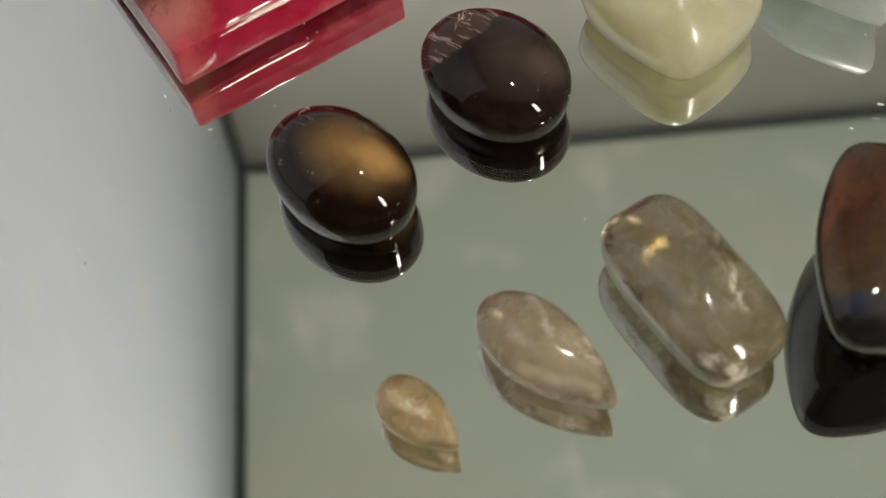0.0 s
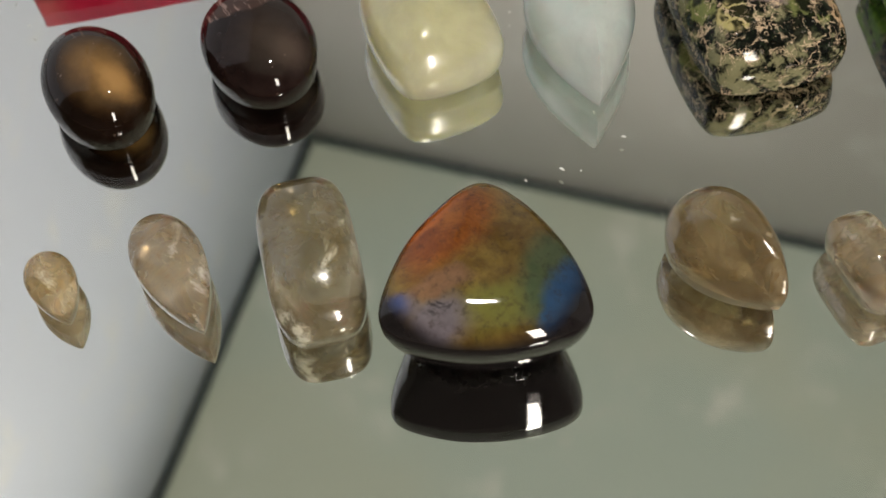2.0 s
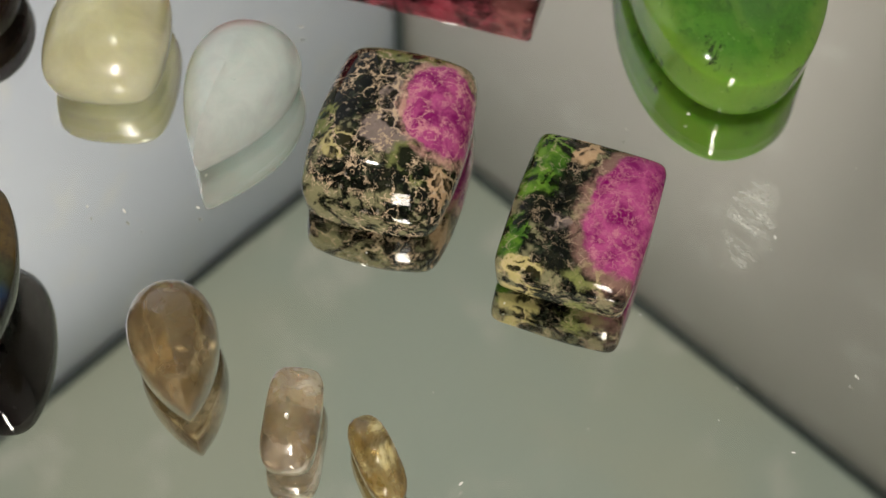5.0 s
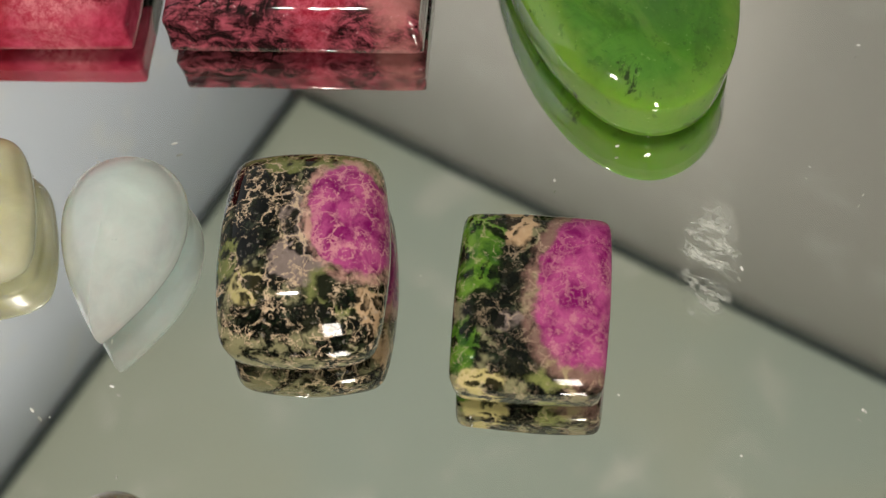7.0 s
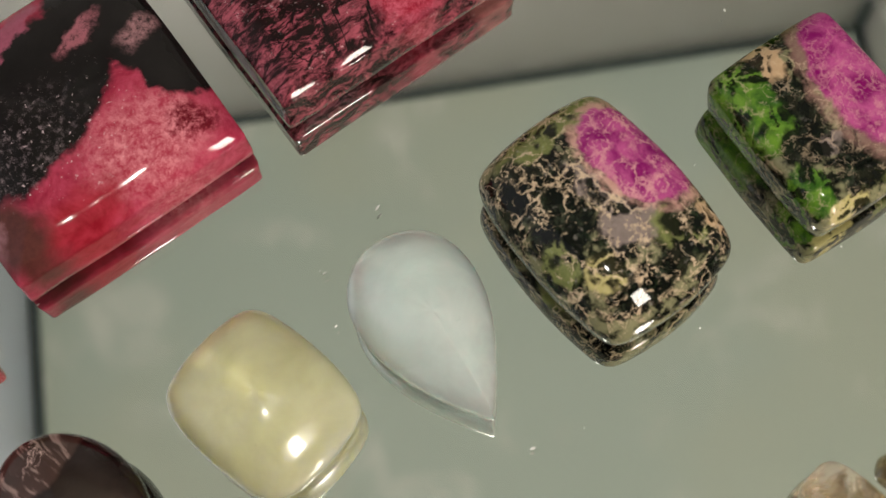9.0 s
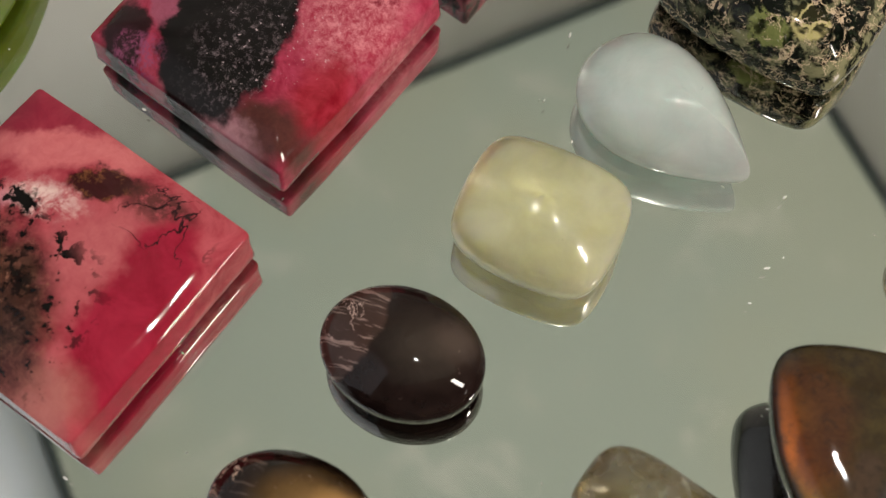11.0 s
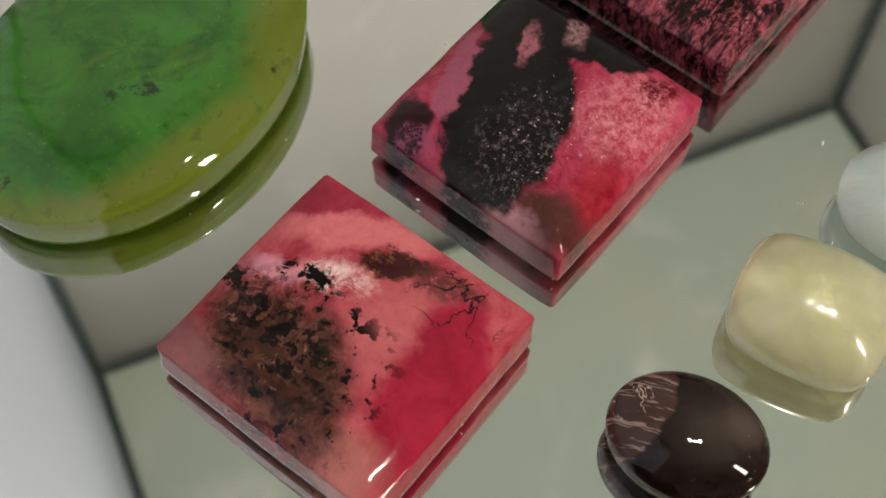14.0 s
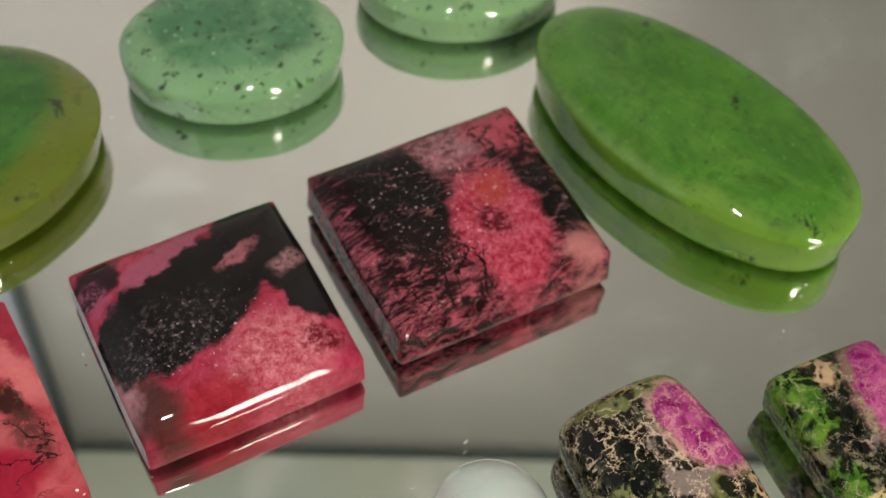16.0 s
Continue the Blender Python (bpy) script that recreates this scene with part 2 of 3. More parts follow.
def rhodonite_b():
    n = Nodes("rhodonite_black_pink")
    w = n.warp(0.22, 3.2, 11.0)
    fine = n.noise(0.9, 6, 0.8, 0.3, 5.0)
    blotch = n.step(n.noise(0.25, 5, 0.7, 0.6, 15.0), 0.3, 0.7)
    c = n.mix(blotch, (0.25, 0.012, 0.036), (0.48, 0.06, 0.115))
    c = n.mix(n.times(n.blob(6, -11, 9, 7, w, 10, 1.3, 0.5), 0.85), c, n.mix(n.step(fine, 0.35, 0.68), (0.36, 0.03, 0.06), (0.74, 0.27, 0.31)))
    c = n.mix(n.times(n.times(n.blob(13, -12, 3, 2.6, w, 0, 1.3, 0.5), n.step(fine, 0.62, 0.42)), 0.95), c, (0.12, 0.005, 0.012))
    c = n.mix(n.times(n.blob(-6, -15, 7, 4, w, 10, 1.3, 0.5), 0.9), c, n.mix(blotch, (0.22, 0.007, 0.014), (0.36, 0.024, 0.042)))
    c = n.mix(n.times(n.blob(-14.5, -12, 4.5, 7, w, 20, 1.4, 0.5), 0.95), c, n.mix(fine, (0.012, 0.006, 0.006), (0.12, 0.04, 0.03)))
    c = n.mix(n.times(n.blob(-17.5, -5, 2.5, 9, w, 0, 1.3, 0.5), 0.9), c, n.mix(fine, (0.30, 0.11, 0.14), (0.58, 0.32, 0.36)))
    frost = n.times(n.step(n.noise(1.1, 5, 0.8, seed=2.0), 0.50, 0.70), n.blob(-8, -3, 10, 7, w, 20, 1.4, 0.3))
    dark = n.mix(frost, n.mix(n.noise(0.2, 5, 0.7, seed=23.0), (0.003, 0.003, 0.003), (0.016, 0.013, 0.013)), (0.22, 0.165, 0.18))
    mask = n.math("MAXIMUM", n.blob(-4, 2.5, 15.5, 9.5, w, 24, 1.06, 0.92), n.blob(13, 8, 8, 11, w, 28, 1.06, 0.92))
    mask = n.math("MAXIMUM", mask, n.blob(15, -3, 4.5, 5.5, w, 0, 1.08, 0.9))
    c = n.mix(mask, c, dark)
    c = n.mix(n.times(n.blob(-3, 12.5, 9, 2.0, w, 21, 1.15, 0.8), 0.95), c, n.mix(fine, (0.20, 0.03, 0.065), (0.46, 0.13, 0.20)))
    c = n.mix(n.times(n.blob(-14, 12.5, 5, 3.6, w, 25, 1.15, 0.8), 0.95), c, dark)
    c = n.mix(n.times(n.step(fine, 0.45, 0.6), n.blob(-16, 9, 3, 3.5, w, 0, 1.3, 0.6)), c, (0.26, 0.06, 0.13))
    c = n.mix(n.times(n.times(n.blob(7, 7, 4.2, 1.4, w, 24, 1.2, 0.6), n.step(fine, 0.3, 0.55)), 0.9), c, (0.36, 0.12, 0.15))
    c = n.mix(n.times(n.times(n.blob(14, 3.5, 3.2, 1.8, w, 24, 1.3, 0.5), n.step(fine, 0.35, 0.6)), 0.8), c, (0.40, 0.20, 0.22))
    # small white glints, painted into the colour as pale specks
    c = n.mix(n.times(n.step(n.noise(1.5, 3, 0.6, seed=44.0), 0.635, 0.675), n.blob(-2, -4, 12, 9, w, 0, 1.2, 0.5)), c, (0.66, 0.50, 0.52))
    return n.done(c, polish(n), IOR=1.45, Specular_IOR_Level=0.24)


def rhodonite_c():
    n = Nodes("rhodonite_dark_red")
    w = n.warp(0.25, 3.6, 21.0)
    fine = n.noise(0.9, 6, 0.8, 0.3, 7.0)
    blotch = n.step(n.noise(0.3, 5, 0.75, 0.6, 1.0), 0.35, 0.68)
    streaks = n.noise(0.62, 6, 0.78, 0.7, 9.0, co=n.stretch(75, 0.45, 1.2))
    c = n.mix(n.step(streaks, 0.42, 0.64), (0.016, 0.005, 0.006), (0.38, 0.08, 0.115))
    c = n.mix(n.times(n.blob(3, 12, 9, 5, w, 10, 1.3, 0.5), 0.7), c, n.mix(n.step(fine, 0.36, 0.62), (0.09, 0.03, 0.035), (0.46, 0.22, 0.25)))
    dark = n.mix(n.times(n.step(streaks, 0.53, 0.64), 0.8), (0.004, 0.003, 0.003), (0.22, 0.09, 0.10))
    c = n.mix(n.blob(-8, 5, 8, 12.5, w, -8, 1.15, 0.8), c, dark)
    c = n.mix(n.times(n.blob(-14, 12, 5, 5, w, 0, 1.15, 0.7), 0.9), c, dark)
    c = n.mix(n.times(n.step(streaks, 0.56, 0.46), n.blob(-11, -7, 6, 9, w, 0, 1.3, 0.5)), c, (0.012, 0.006, 0.006))
    c = n.mix(n.blob(15.5, -5, 4, 11, w, 8, 1.15, 0.8), c, dark)
    c = n.mix(n.blob(4.5, -6.5, 7.5, 11.5, w, -8, 1.15, 0.8), c, n.mix(n.step(fine, 0.38, 0.64), (0.28, 0.012, 0.032), (0.54, 0.10, 0.155)))
    c = n.mix(n.times(n.blob(6.5, 0.5, 3, 4, w, 0, 1.4, 0.3), 0.7), c, (0.34, 0.045, 0.025))
    c = n.mix(n.times(n.times(n.blob(4, -5, 2, 4, w, 30, 1.3, 0.5), n.step(fine, 0.6, 0.45)), 0.9), c, (0.07, 0.005, 0.010))
    c = n.mix(n.times(n.blob(15, -15, 4, 3.5, w, 0, 1.3, 0.5), 0.8), c, n.mix(fine, (0.36, 0.10, 0.10), (0.56, 0.24, 0.24)))
    c = n.mix(n.times(n.blob(14, 14, 7, 6, w, -30, 1.3, 0.5), 0.85), c, n.mix(fine, (0.26, 0.02, 0.045), (0.50, 0.10, 0.14)))
    c = n.mix(n.times(n.math("MAXIMUM", n.ridge(0.10, 0.022, 27.0, 4), n.ridge(0.16, 0.014, 28.0, 4)), n.math("MAXIMUM", n.blob(15, 8, 7, 12, w), n.blob(-8, -10, 9, 8, w))), c, (0.010, 0.005, 0.006))
    c = n.mix(n.times(n.step(fine, 0.60, 0.68), n.step(streaks, 0.42, 0.58)), c, (0.66, 0.42, 0.44))
    # sparkling glints painted as near-white specks in the colour
    c = n.mix(n.times(n.step(n.noise(1.5, 3, 0.6, seed=44.0), 0.635, 0.675), n.blob(-2, 2, 14, 14, w, 0, 1.2, 0.5)), c, (0.72, 0.58, 0.60))
    return n.done(c, polish(n), IOR=1.45, Specular_IOR_Level=0.24)


def ruby_zoisite(name, seed, purple, fields, tan_amount, grey):
    """Black and green zoisite in lumps, tan veins and a magenta ruby field with a pinkish net."""
    n = Nodes(name)
    w = n.warp(0.42, 2.0, seed)
    fine = n.noise(0.7, 6, 0.75, 0.5, seed + 20)
    paint = {
        "black": n.mix(n.step(fine, 0.48, 0.72), (0.003, 0.004, 0.003), (0.045, 0.055, 0.035)),
        "green": n.mix(n.step(n.noise(0.35, 5, 0.65, 0.6, seed), 0.35, 0.65), (0.022, 0.090, 0.008), (0.15, 0.30, 0.030)),
        "olive": n.mix(fine, (0.05, 0.07, 0.018), (0.32, 0.34, 0.12)),
        "yellow": n.mix(fine, (0.34, 0.29, 0.09), (0.64, 0.56, 0.28)),
        "tan": n.mix(fine, (0.42, 0.26, 0.14), (0.70, 0.50, 0.32)),
        "mauve": n.mix(fine, (0.10, 0.075, 0.07), (0.38, 0.30, 0.28)),
    }
    c = n.mix(n.step(n.noise(0.3, 5, 0.65, 0.8, seed + 1), 0.47, 0.57), paint["black"], n.mix(0.4, paint["olive"], paint["mauve"]))
    for kind, x, y, rx, ry, turn in fields:
        c = n.mix(n.times(n.blob(x, y, rx, ry, w, turn, 1.12, 0.82), 0.95), c, paint[kind])
    lumps = n.cells(0.30, co=n.warp(0.5, 2.0, seed + 2))
    where = n.step(n.noise(0.17, 3, 0.6, 0.3, seed + 4), 0.47, 0.54)
    c = n.mix(n.times(n.times(n.step(lumps, 0.05, 0.11), where), 0.95), c, n.mix(n.step(fine, 0.5, 0.75), (0.002, 0.003, 0.002), (0.022, 0.040, 0.018)))
    vein = n.times(n.step(lumps, 0.05, 0.012), n.step(n.noise(0.25, 5, 0.75, seed=seed + 11), 0.47, 0.57))
    vein = n.math("MAXIMUM", vein, n.times(n.ridge(0.3, 0.016, seed + 7, 3, w), n.step(n.noise(0.3, 4, 0.7, seed=seed + 17), 0.42, 0.56)))
    c = n.mix(n.times(vein, tan_amount), c, n.mix(fine, (0.48, 0.33, 0.20), (0.78, 0.62, 0.46)))
    c = n.mix(n.times(n.step(n.noise(0.9, 4, 0.7, seed=seed + 27), 0.60, 0.66), grey), c, (0.50, 0.44, 0.40))
    for x, y, rx, ry, turn in purple:
        body = n.mix(n.step(n.noise(0.3, 5, 0.65, 0.6, seed + 21), 0.34, 0.66), (0.22, 0.006, 0.12), (0.50, 0.09, 0.27))
        edge = n.blob(x, y, rx * 1.2, ry * 1.16, w, turn, 1.06, 0.92)
        c = n.mix(n.times(n.times(edge, n.step(n.noise(0.3, 4, 0.7, 0.5, seed + 31), 0.36, 0.56)), 0.92 * tan_amount), c, n.mix(fine, (0.46, 0.20, 0.17), (0.76, 0.50, 0.42)))
        c = n.mix(n.blob(x, y, rx, ry, w, turn, 1.05, 0.93), c, body)
        net = n.math("MAXIMUM", n.times(n.step(n.cells(0.34, co=n.warp(0.5, 2.2, seed + 3)), 0.075, 0.02), tan_amount), n.times(n.ridge(0.30, 0.018, seed + 9, 4, w), 0.45 + 0.4 * tan_amount))
        net = n.times(net, n.step(n.noise(0.22, 5, 0.75, seed=seed + 19), 0.40, 0.56))
        pale = n.times(n.step(n.noise(0.25, 5, 0.75, seed=seed + 29), 0.56, 0.66), 0.75)
        c = n.mix(n.times(n.math("MAXIMUM", net, pale), n.times(n.blob(x, y, rx, ry, w, turn, 1.05, 0.93), 0.9)), c, n.mix(fine, (0.55, 0.15, 0.27), (0.78, 0.46, 0.42)))
    return n.done(c, polish(n), IOR=1.45, Specular_IOR_Level=0.24)


def labradorite():
    """Dark feldspar; tilted inner plates throw back coloured light towards one side."""
    n = Nodes("labradorite_flash")
    w = n.warp(0.2, 2.4, 2.0)
    fine = n.noise(0.6, 6, 0.75, 0.5, 25.0)
    rust = n.step(n.noise(0.25, 5, 0.7, 0.8, 5.0), 0.35, 0.68)
    c = n.mix(n.noise(0.5, 4, 0.65, seed=1.0), (0.005, 0.004, 0.005), (0.020, 0.017, 0.017))
    flash = n.mix(rust, (0.22, 0.12, 0.012), (0.42, 0.28, 0.05))
    flash = n.mix(n.times(n.blob(6, 4.5, 8.5, 5, w, -38, 1.3, 0.6), 0.95), flash, n.mix(rust, (0.34, 0.08, 0.008), (0.60, 0.19, 0.02)))
    flash = n.mix(n.times(n.blob(8.5, 6.5, 7, 1.4, w, -48, 1.3, 0.5), 0.9), flash, (0.85, 0.22, 0.015))
    flash = n.mix(n.times(n.blob(-6, -1.5, 3.2, 5, w, 20, 1.4, 0.4), 0.85), flash, (0.36, 0.38, 0.06))
    flash = n.mix(n.times(n.blob(-2, -8, 4, 7, w, 70, 1.3, 0.6), 0.8), flash, (0.10, 0.22, 0.10))
    flash = n.mix(n.blob(-5, -10.5, 3.6, 8, w, 68, 1.2, 0.7), flash, n.mix(fine, (0.006, 0.06, 0.26), (0.03, 0.24, 0.55)))
    flash = n.mix(n.times(n.blob(-7.5, 6.5, 3.6, 4.5, w, 0, 1.3, 0.5), 0.92), flash, n.mix(fine, (0.10, 0.085, 0.12), (0.46, 0.42, 0.50)))
    flash = n.mix(n.times(n.blob(-2.6, 5.4, 1.8, 4, w, 10, 1.3, 0.5), 0.85), flash, n.mix(fine, (0.30, 0.13, 0.06), (0.56, 0.32, 0.19)))
    flash = n.mix(n.times(n.blob(-5.5, 12, 3, 1.6, w, -60, 1.6, 0.2), 0.8), flash, (0.02, 0.13, 0.55))
    flash = n.mix(n.times(n.step(n.noise(0.4, 5, 0.7, 0.6, 15.0), 0.48, 0.58), n.blob(-5.5, 5.5, 1.4, 3, w, 0, 1.3, 0.5)), flash, (0.012, 0.012, 0.016))
    flash = n.mix(n.times(n.step(n.noise(0.9, 5, 0.75, seed=35.0), 0.48, 0.68), 0.6), flash, (0.05, 0.03, 0.015))
    top = n.blob(1.6, 0.2, 13.2, 13.2, n.warp(0.1, 0.8, 7.0), 0, 1.08, 0.86)
    sep = n.tree.nodes.new("ShaderNodeSeparateXYZ")
    n.tree.links.new(n.co, sep.inputs[0])
    top = n.times(top, n.step(sep.outputs["Z"], 11.0, 13.0))
    n.done(n.mix(n.times(top, 0.10), c, flash), polish(n, 0.05), IOR=1.45)
    plates = n.tree.nodes.new("ShaderNodeBsdfGlossy")
    plates.inputs["Roughness"].default_value = 0.33
    lean = n.tree.nodes.new("ShaderNodeCombineXYZ")
    for socket, value in zip(lean.inputs, (0.50, -0.49, 0.71)):
        socket.default_value = value
    n.tree.links.new(lean.outputs[0], plates.inputs["Normal"])
    n.put(n.mix(top, (0.0, 0.0, 0.0), n.mix(0.925, flash, (0.0, 0.0, 0.0))), plates.inputs["Color"])
    both = n.tree.nodes.new("ShaderNodeAddShader")
    n.tree.links.new(n.bsdf.outputs[0], both.inputs[0])
    n.tree.links.new(plates.outputs[0], both.inputs[1])
    n.tree.links.new(both.outputs[0], n.tree.nodes["Material Output"].inputs["Surface"])
    return n.mat


def cat_eye(name, rim, glow, x, y, rx, ry, turn, chip, cx, cy, hatch_turn, worn):
    """A dark stone with a soft glow painted into its colour, a worn field of fine scratches and small chips."""
    n = Nodes(name)
    w = n.warp(0.25, 1.2, cx)
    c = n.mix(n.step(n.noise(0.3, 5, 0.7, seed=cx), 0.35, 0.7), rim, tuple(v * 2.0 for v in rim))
    # the inner glow and its brighter core are painted into the base colour
    painted_halo = n.blob(x, y, rx, ry, w, turn, 1.2, 0.0)
    c = n.mix(n.times(painted_halo, n.math("MULTIPLY_ADD", n.noise(0.25, 5, 0.7), 0.9, 0.45, clamp=True)), c, glow)
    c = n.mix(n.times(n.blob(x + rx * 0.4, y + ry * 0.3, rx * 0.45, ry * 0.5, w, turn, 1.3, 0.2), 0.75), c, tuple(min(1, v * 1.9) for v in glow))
    field = n.blob(cx, cy, 5.0, 8.5, w, -8, 1.06, 0.92)
    c = n.mix(n.times(field, worn), c, n.mix(n.noise(0.5, 5, 0.7), (0.030, 0.015, 0.012), (0.10, 0.055, 0.045)))
    lines = n.step(n.noise(0.9, 3, 0.6, 0.3, cy, co=n.stretch(hatch_turn, 0.12, 1.7)), 0.53, 0.60)
    patch = n.times(field, n.step(n.noise(0.2, 3, seed=4.0), 0.32, 0.5))
    c = n.mix(n.times(n.times(lines, patch), 0.1 + 0.7 * worn), c, chip)
    c = n.mix(n.times(n.ridge(0.25, 0.012, cx, 4), n.blob(cx, cy + 1, 2.5, 3.5, w)), c, tuple(min(1, v * 1.6) for v in chip))
    c = n.mix(n.times(n.step(n.noise(0.7, 4, 0.7, seed=19.0), 0.66, 0.72), 0.5), c, chip)
    return n.done(c, polish(n, 0.03), IOR=1.5, Specular_IOR_Level=0.26)


def quartz(name, a, b, dark, seed, clear=0.92):
    """Smoky stone with cloudy veils, brown wisps, threads and grains inside."""
    n = Nodes(name)
    c = n.mix(n.step(n.noise(0.12, 4, 0.6, 0.8, seed), 0.32, 0.68), a, b)
    cloud = n.step(n.noise(0.16, 6, 0.72, 1.0, seed + 3), 0.44, 0.66)
    c = n.mix(n.times(cloud, 0.85), c, dark)
    wisp = n.step(n.noise(0.3, 5, 0.75, 1.2, seed + 6, n.stretch(55, 0.4, 1.0)), 0.54, 0.66)
    c = n.mix(n.times(wisp, 0.55), c, dark)
    veil = n.step(n.noise(0.13, 5, 0.65, 0.8, seed + 13), 0.54, 0.68)
    c = n.mix(n.times(veil, 0.6), c, tuple(min(0.9, v * 1.25 + 0.1) for v in b))
    grain = n.step(n.noise(0.6, 4, 0.65, seed=seed + 8), 0.66, 0.71)
    c = n.mix(n.times(grain, 0.85), c, tuple(v * 0.35 for v in dark))
    t = n.math("SUBTRACT", clear, n.math("MAXIMUM", n.times(n.math("MAXIMUM", cloud, wisp), 0.30), n.times(n.math("MAXIMUM", veil, grain), 0.55)))
    m = n.done(c, n.math("MULTIPLY_ADD", cloud, 0.10, 0.10), Transmission_Weight=t, IOR=1.5, Coat_Weight=0.6, Coat_Roughness=0.03,
               Subsurface_Weight=0.5, Subsurface_Scale=0.003)
    n.bsdf.inputs["Subsurface Radius"].default_value = (1.0, 0.8, 0.5)
    return m


def milky(name, a, b, seed, radius, clear=0.74):
    """Milky stone that lets light through, with faint clouds and a few specks."""
    n = Nodes(name)
    c = n.mix(n.noise(0.08, 3, 0.5, 0.4, seed), a, b)
    spot = n.step(n.noise(0.5, 4, 0.65, seed=seed + 2), 0.68, 0.73)
    c = n.mix(n.times(spot, 0.4), c, tuple(v * 0.5 for v in a))
    t = n.math("MULTIPLY_ADD", n.noise(0.13, 4, 0.6, 0.6, seed=seed + 4), -0.3, clear + 0.14, clamp=True)
    m = n.done(c, n.math("MULTIPLY_ADD", n.noise(0.2, 3), 0.10, 0.18), Subsurface_Weight=0.85, Subsurface_Scale=0.009, Transmission_Weight=t, IOR=1.42,
               Coat_Weight=1.0, Coat_Roughness=0.03)
    n.bsdf.inputs["Subsurface Radius"].default_value = radius
    return m


def jade(name, a, b, rim, rx, ry, x, y, flecks, seed):
    """Nephrite: soft clouds and veils, a paler rim that lets light through, dark flecks and a few inky grains."""
    n = Nodes(name)
    w = n.warp(0.07, 7.0, seed)
    c = n.mix(n.step(n.noise(0.06, 5, 0.6, 0.6, seed), 0.32, 0.68), a, b)
    c = n.mix(n.times(n.step(n.noise(0.09, 6, 0.7, 1.2, seed + 1), 0.46, 0.66), 0.6), c, tuple(v * 0.5 for v in a))
    veil = n.step(n.noise(0.12, 6, 0.7, 1.4, seed + 21, n.stretch(35, 0.5, 1.2)), 0.50, 0.70)
    c = n.mix(n.times(veil, 0.45), c, tuple(v * 0.5 + u * 0.5 for v, u in zip(b, rim)))
    c = n.mix(n.times(n.blob(x, y, rx, ry, w, 0, 0.88, 1.16), 0.75), c, rim)
    c = n.mix(n.times(n.noise(0.5, 5, 0.75, seed=seed + 3), 0.35), c, tuple(v * 1.2 for v in b))
    fleck = n.step(n.noise(0.45, 4, 0.7, 0.3, seed + 5), 0.585, 0.63)
    c = n.mix(n.times(fleck, flecks), c, (0.006, 0.025, 0.010))
    c = n.mix(n.times(n.step(n.noise(1.1, 3, 0.6, seed=seed + 15), 0.64, 0.70), flecks * 0.7), c, tuple(min(0.85, v * 1.6 + 0.1) for v in rim))
    grain = n.times(n.step(n.noise(0.13, 5, 0.75, 0.5, seed + 9), 0.60, 0.67), 0.85)
    c = n.mix(grain, c, (0.012, 0.024, 0.006))
    m = n.done(c, polish(n, 0.05), Specular_IOR_Level=0.4, Subsurface_Weight=0.85, Subsurface_Scale=0.006, IOR=1.5, Coat_Weight=0.35, Coat_Roughness=0.04)
    n.bsdf.inputs["Subsurface Radius"].default_value = (0.6, 1.0, 0.3)
    return m


def panel_material(name, a, b, rough=0.55):
    n = Nodes(name)
    c = n.mix(n.noise(0.012, 4, 0.55), a, b)
    c = n.mix(n.times(n.step(n.noise(0.05, 5, 0.7, 0.6, 4.0), 0.52, 0.72), 0.5), c, tuple(min(1, v * 1.35) for v in b))
    n.bump(n.noise(0.6, 3), 0.05)
    return n.done(c, rough)


def frosted_top():
    """Frosted greenish glass that passes the lamp's light on."""
    n = Nodes("frosted_green_glass")
    c = n.mix(n.noise(0.012, 4, 0.55), (0.56, 0.62, 0.53), (0.64, 0.68, 0.58))
    c = n.mix(n.times(n.step(n.noise(0.008, 3, 0.5, 0.3, 7.0), 0.42, 0.62), 0.5), c, (0.52, 0.63, 0.60))
    c = n.mix(n.times(n.step(n.noise(0.03, 5, 0.65, 0.6, 4.0), 0.52, 0.70), 0.75), c, (0.82, 0.84, 0.78))
    out = n.tree.nodes["Material Output"]
    tr = n.tree.nodes.new("ShaderNodeBsdfTranslucent")
    df = n.tree.nodes.new("ShaderNodeBsdfDiffuse")
    mx = n.tree.nodes.new("ShaderNodeMixShader")
    mx.inputs[0].default_value = 0.45
    n.put(c, tr.inputs["Color"])
    n.put(c, df.inputs["Color"])
    n.tree.links.new(tr.outputs[0], mx.inputs[1])
    n.tree.links.new(df.outputs[0], mx.inputs[2])
    n.tree.links.new(mx.outputs[0], out.inputs["Surface"])
    return n.mat


MIRROR = mirror_material()
PANE = pane_material()
BACK = panel_material("grey_wall_paint", (0.70, 0.67, 0.655), (0.78, 0.75, 0.73))
LEFT = panel_material("white_wall_paint", (0.74, 0.80, 1.0), (0.82, 0.87, 1.0))
TOPM = frosted_top()
SEAL = plain("dark_rubber_seal", (0.115, 0.15, 0.16), (0.16, 0.19, 0.20), 0.6, 0.2)
WOOD = plain("table_wood", (0.16, 0.10, 0.06), (0.24, 0.15, 0.09), 0.45, 0.02)
ROOM = plain("room_plaster", (0.5, 0.48, 0.45), (0.58, 0.56, 0.53), 0.8, 0.004)
DUST = plain("white_dust", (0.75, 0.75, 0.72), (0.85, 0.85, 0.82), 0.8, 0.5)


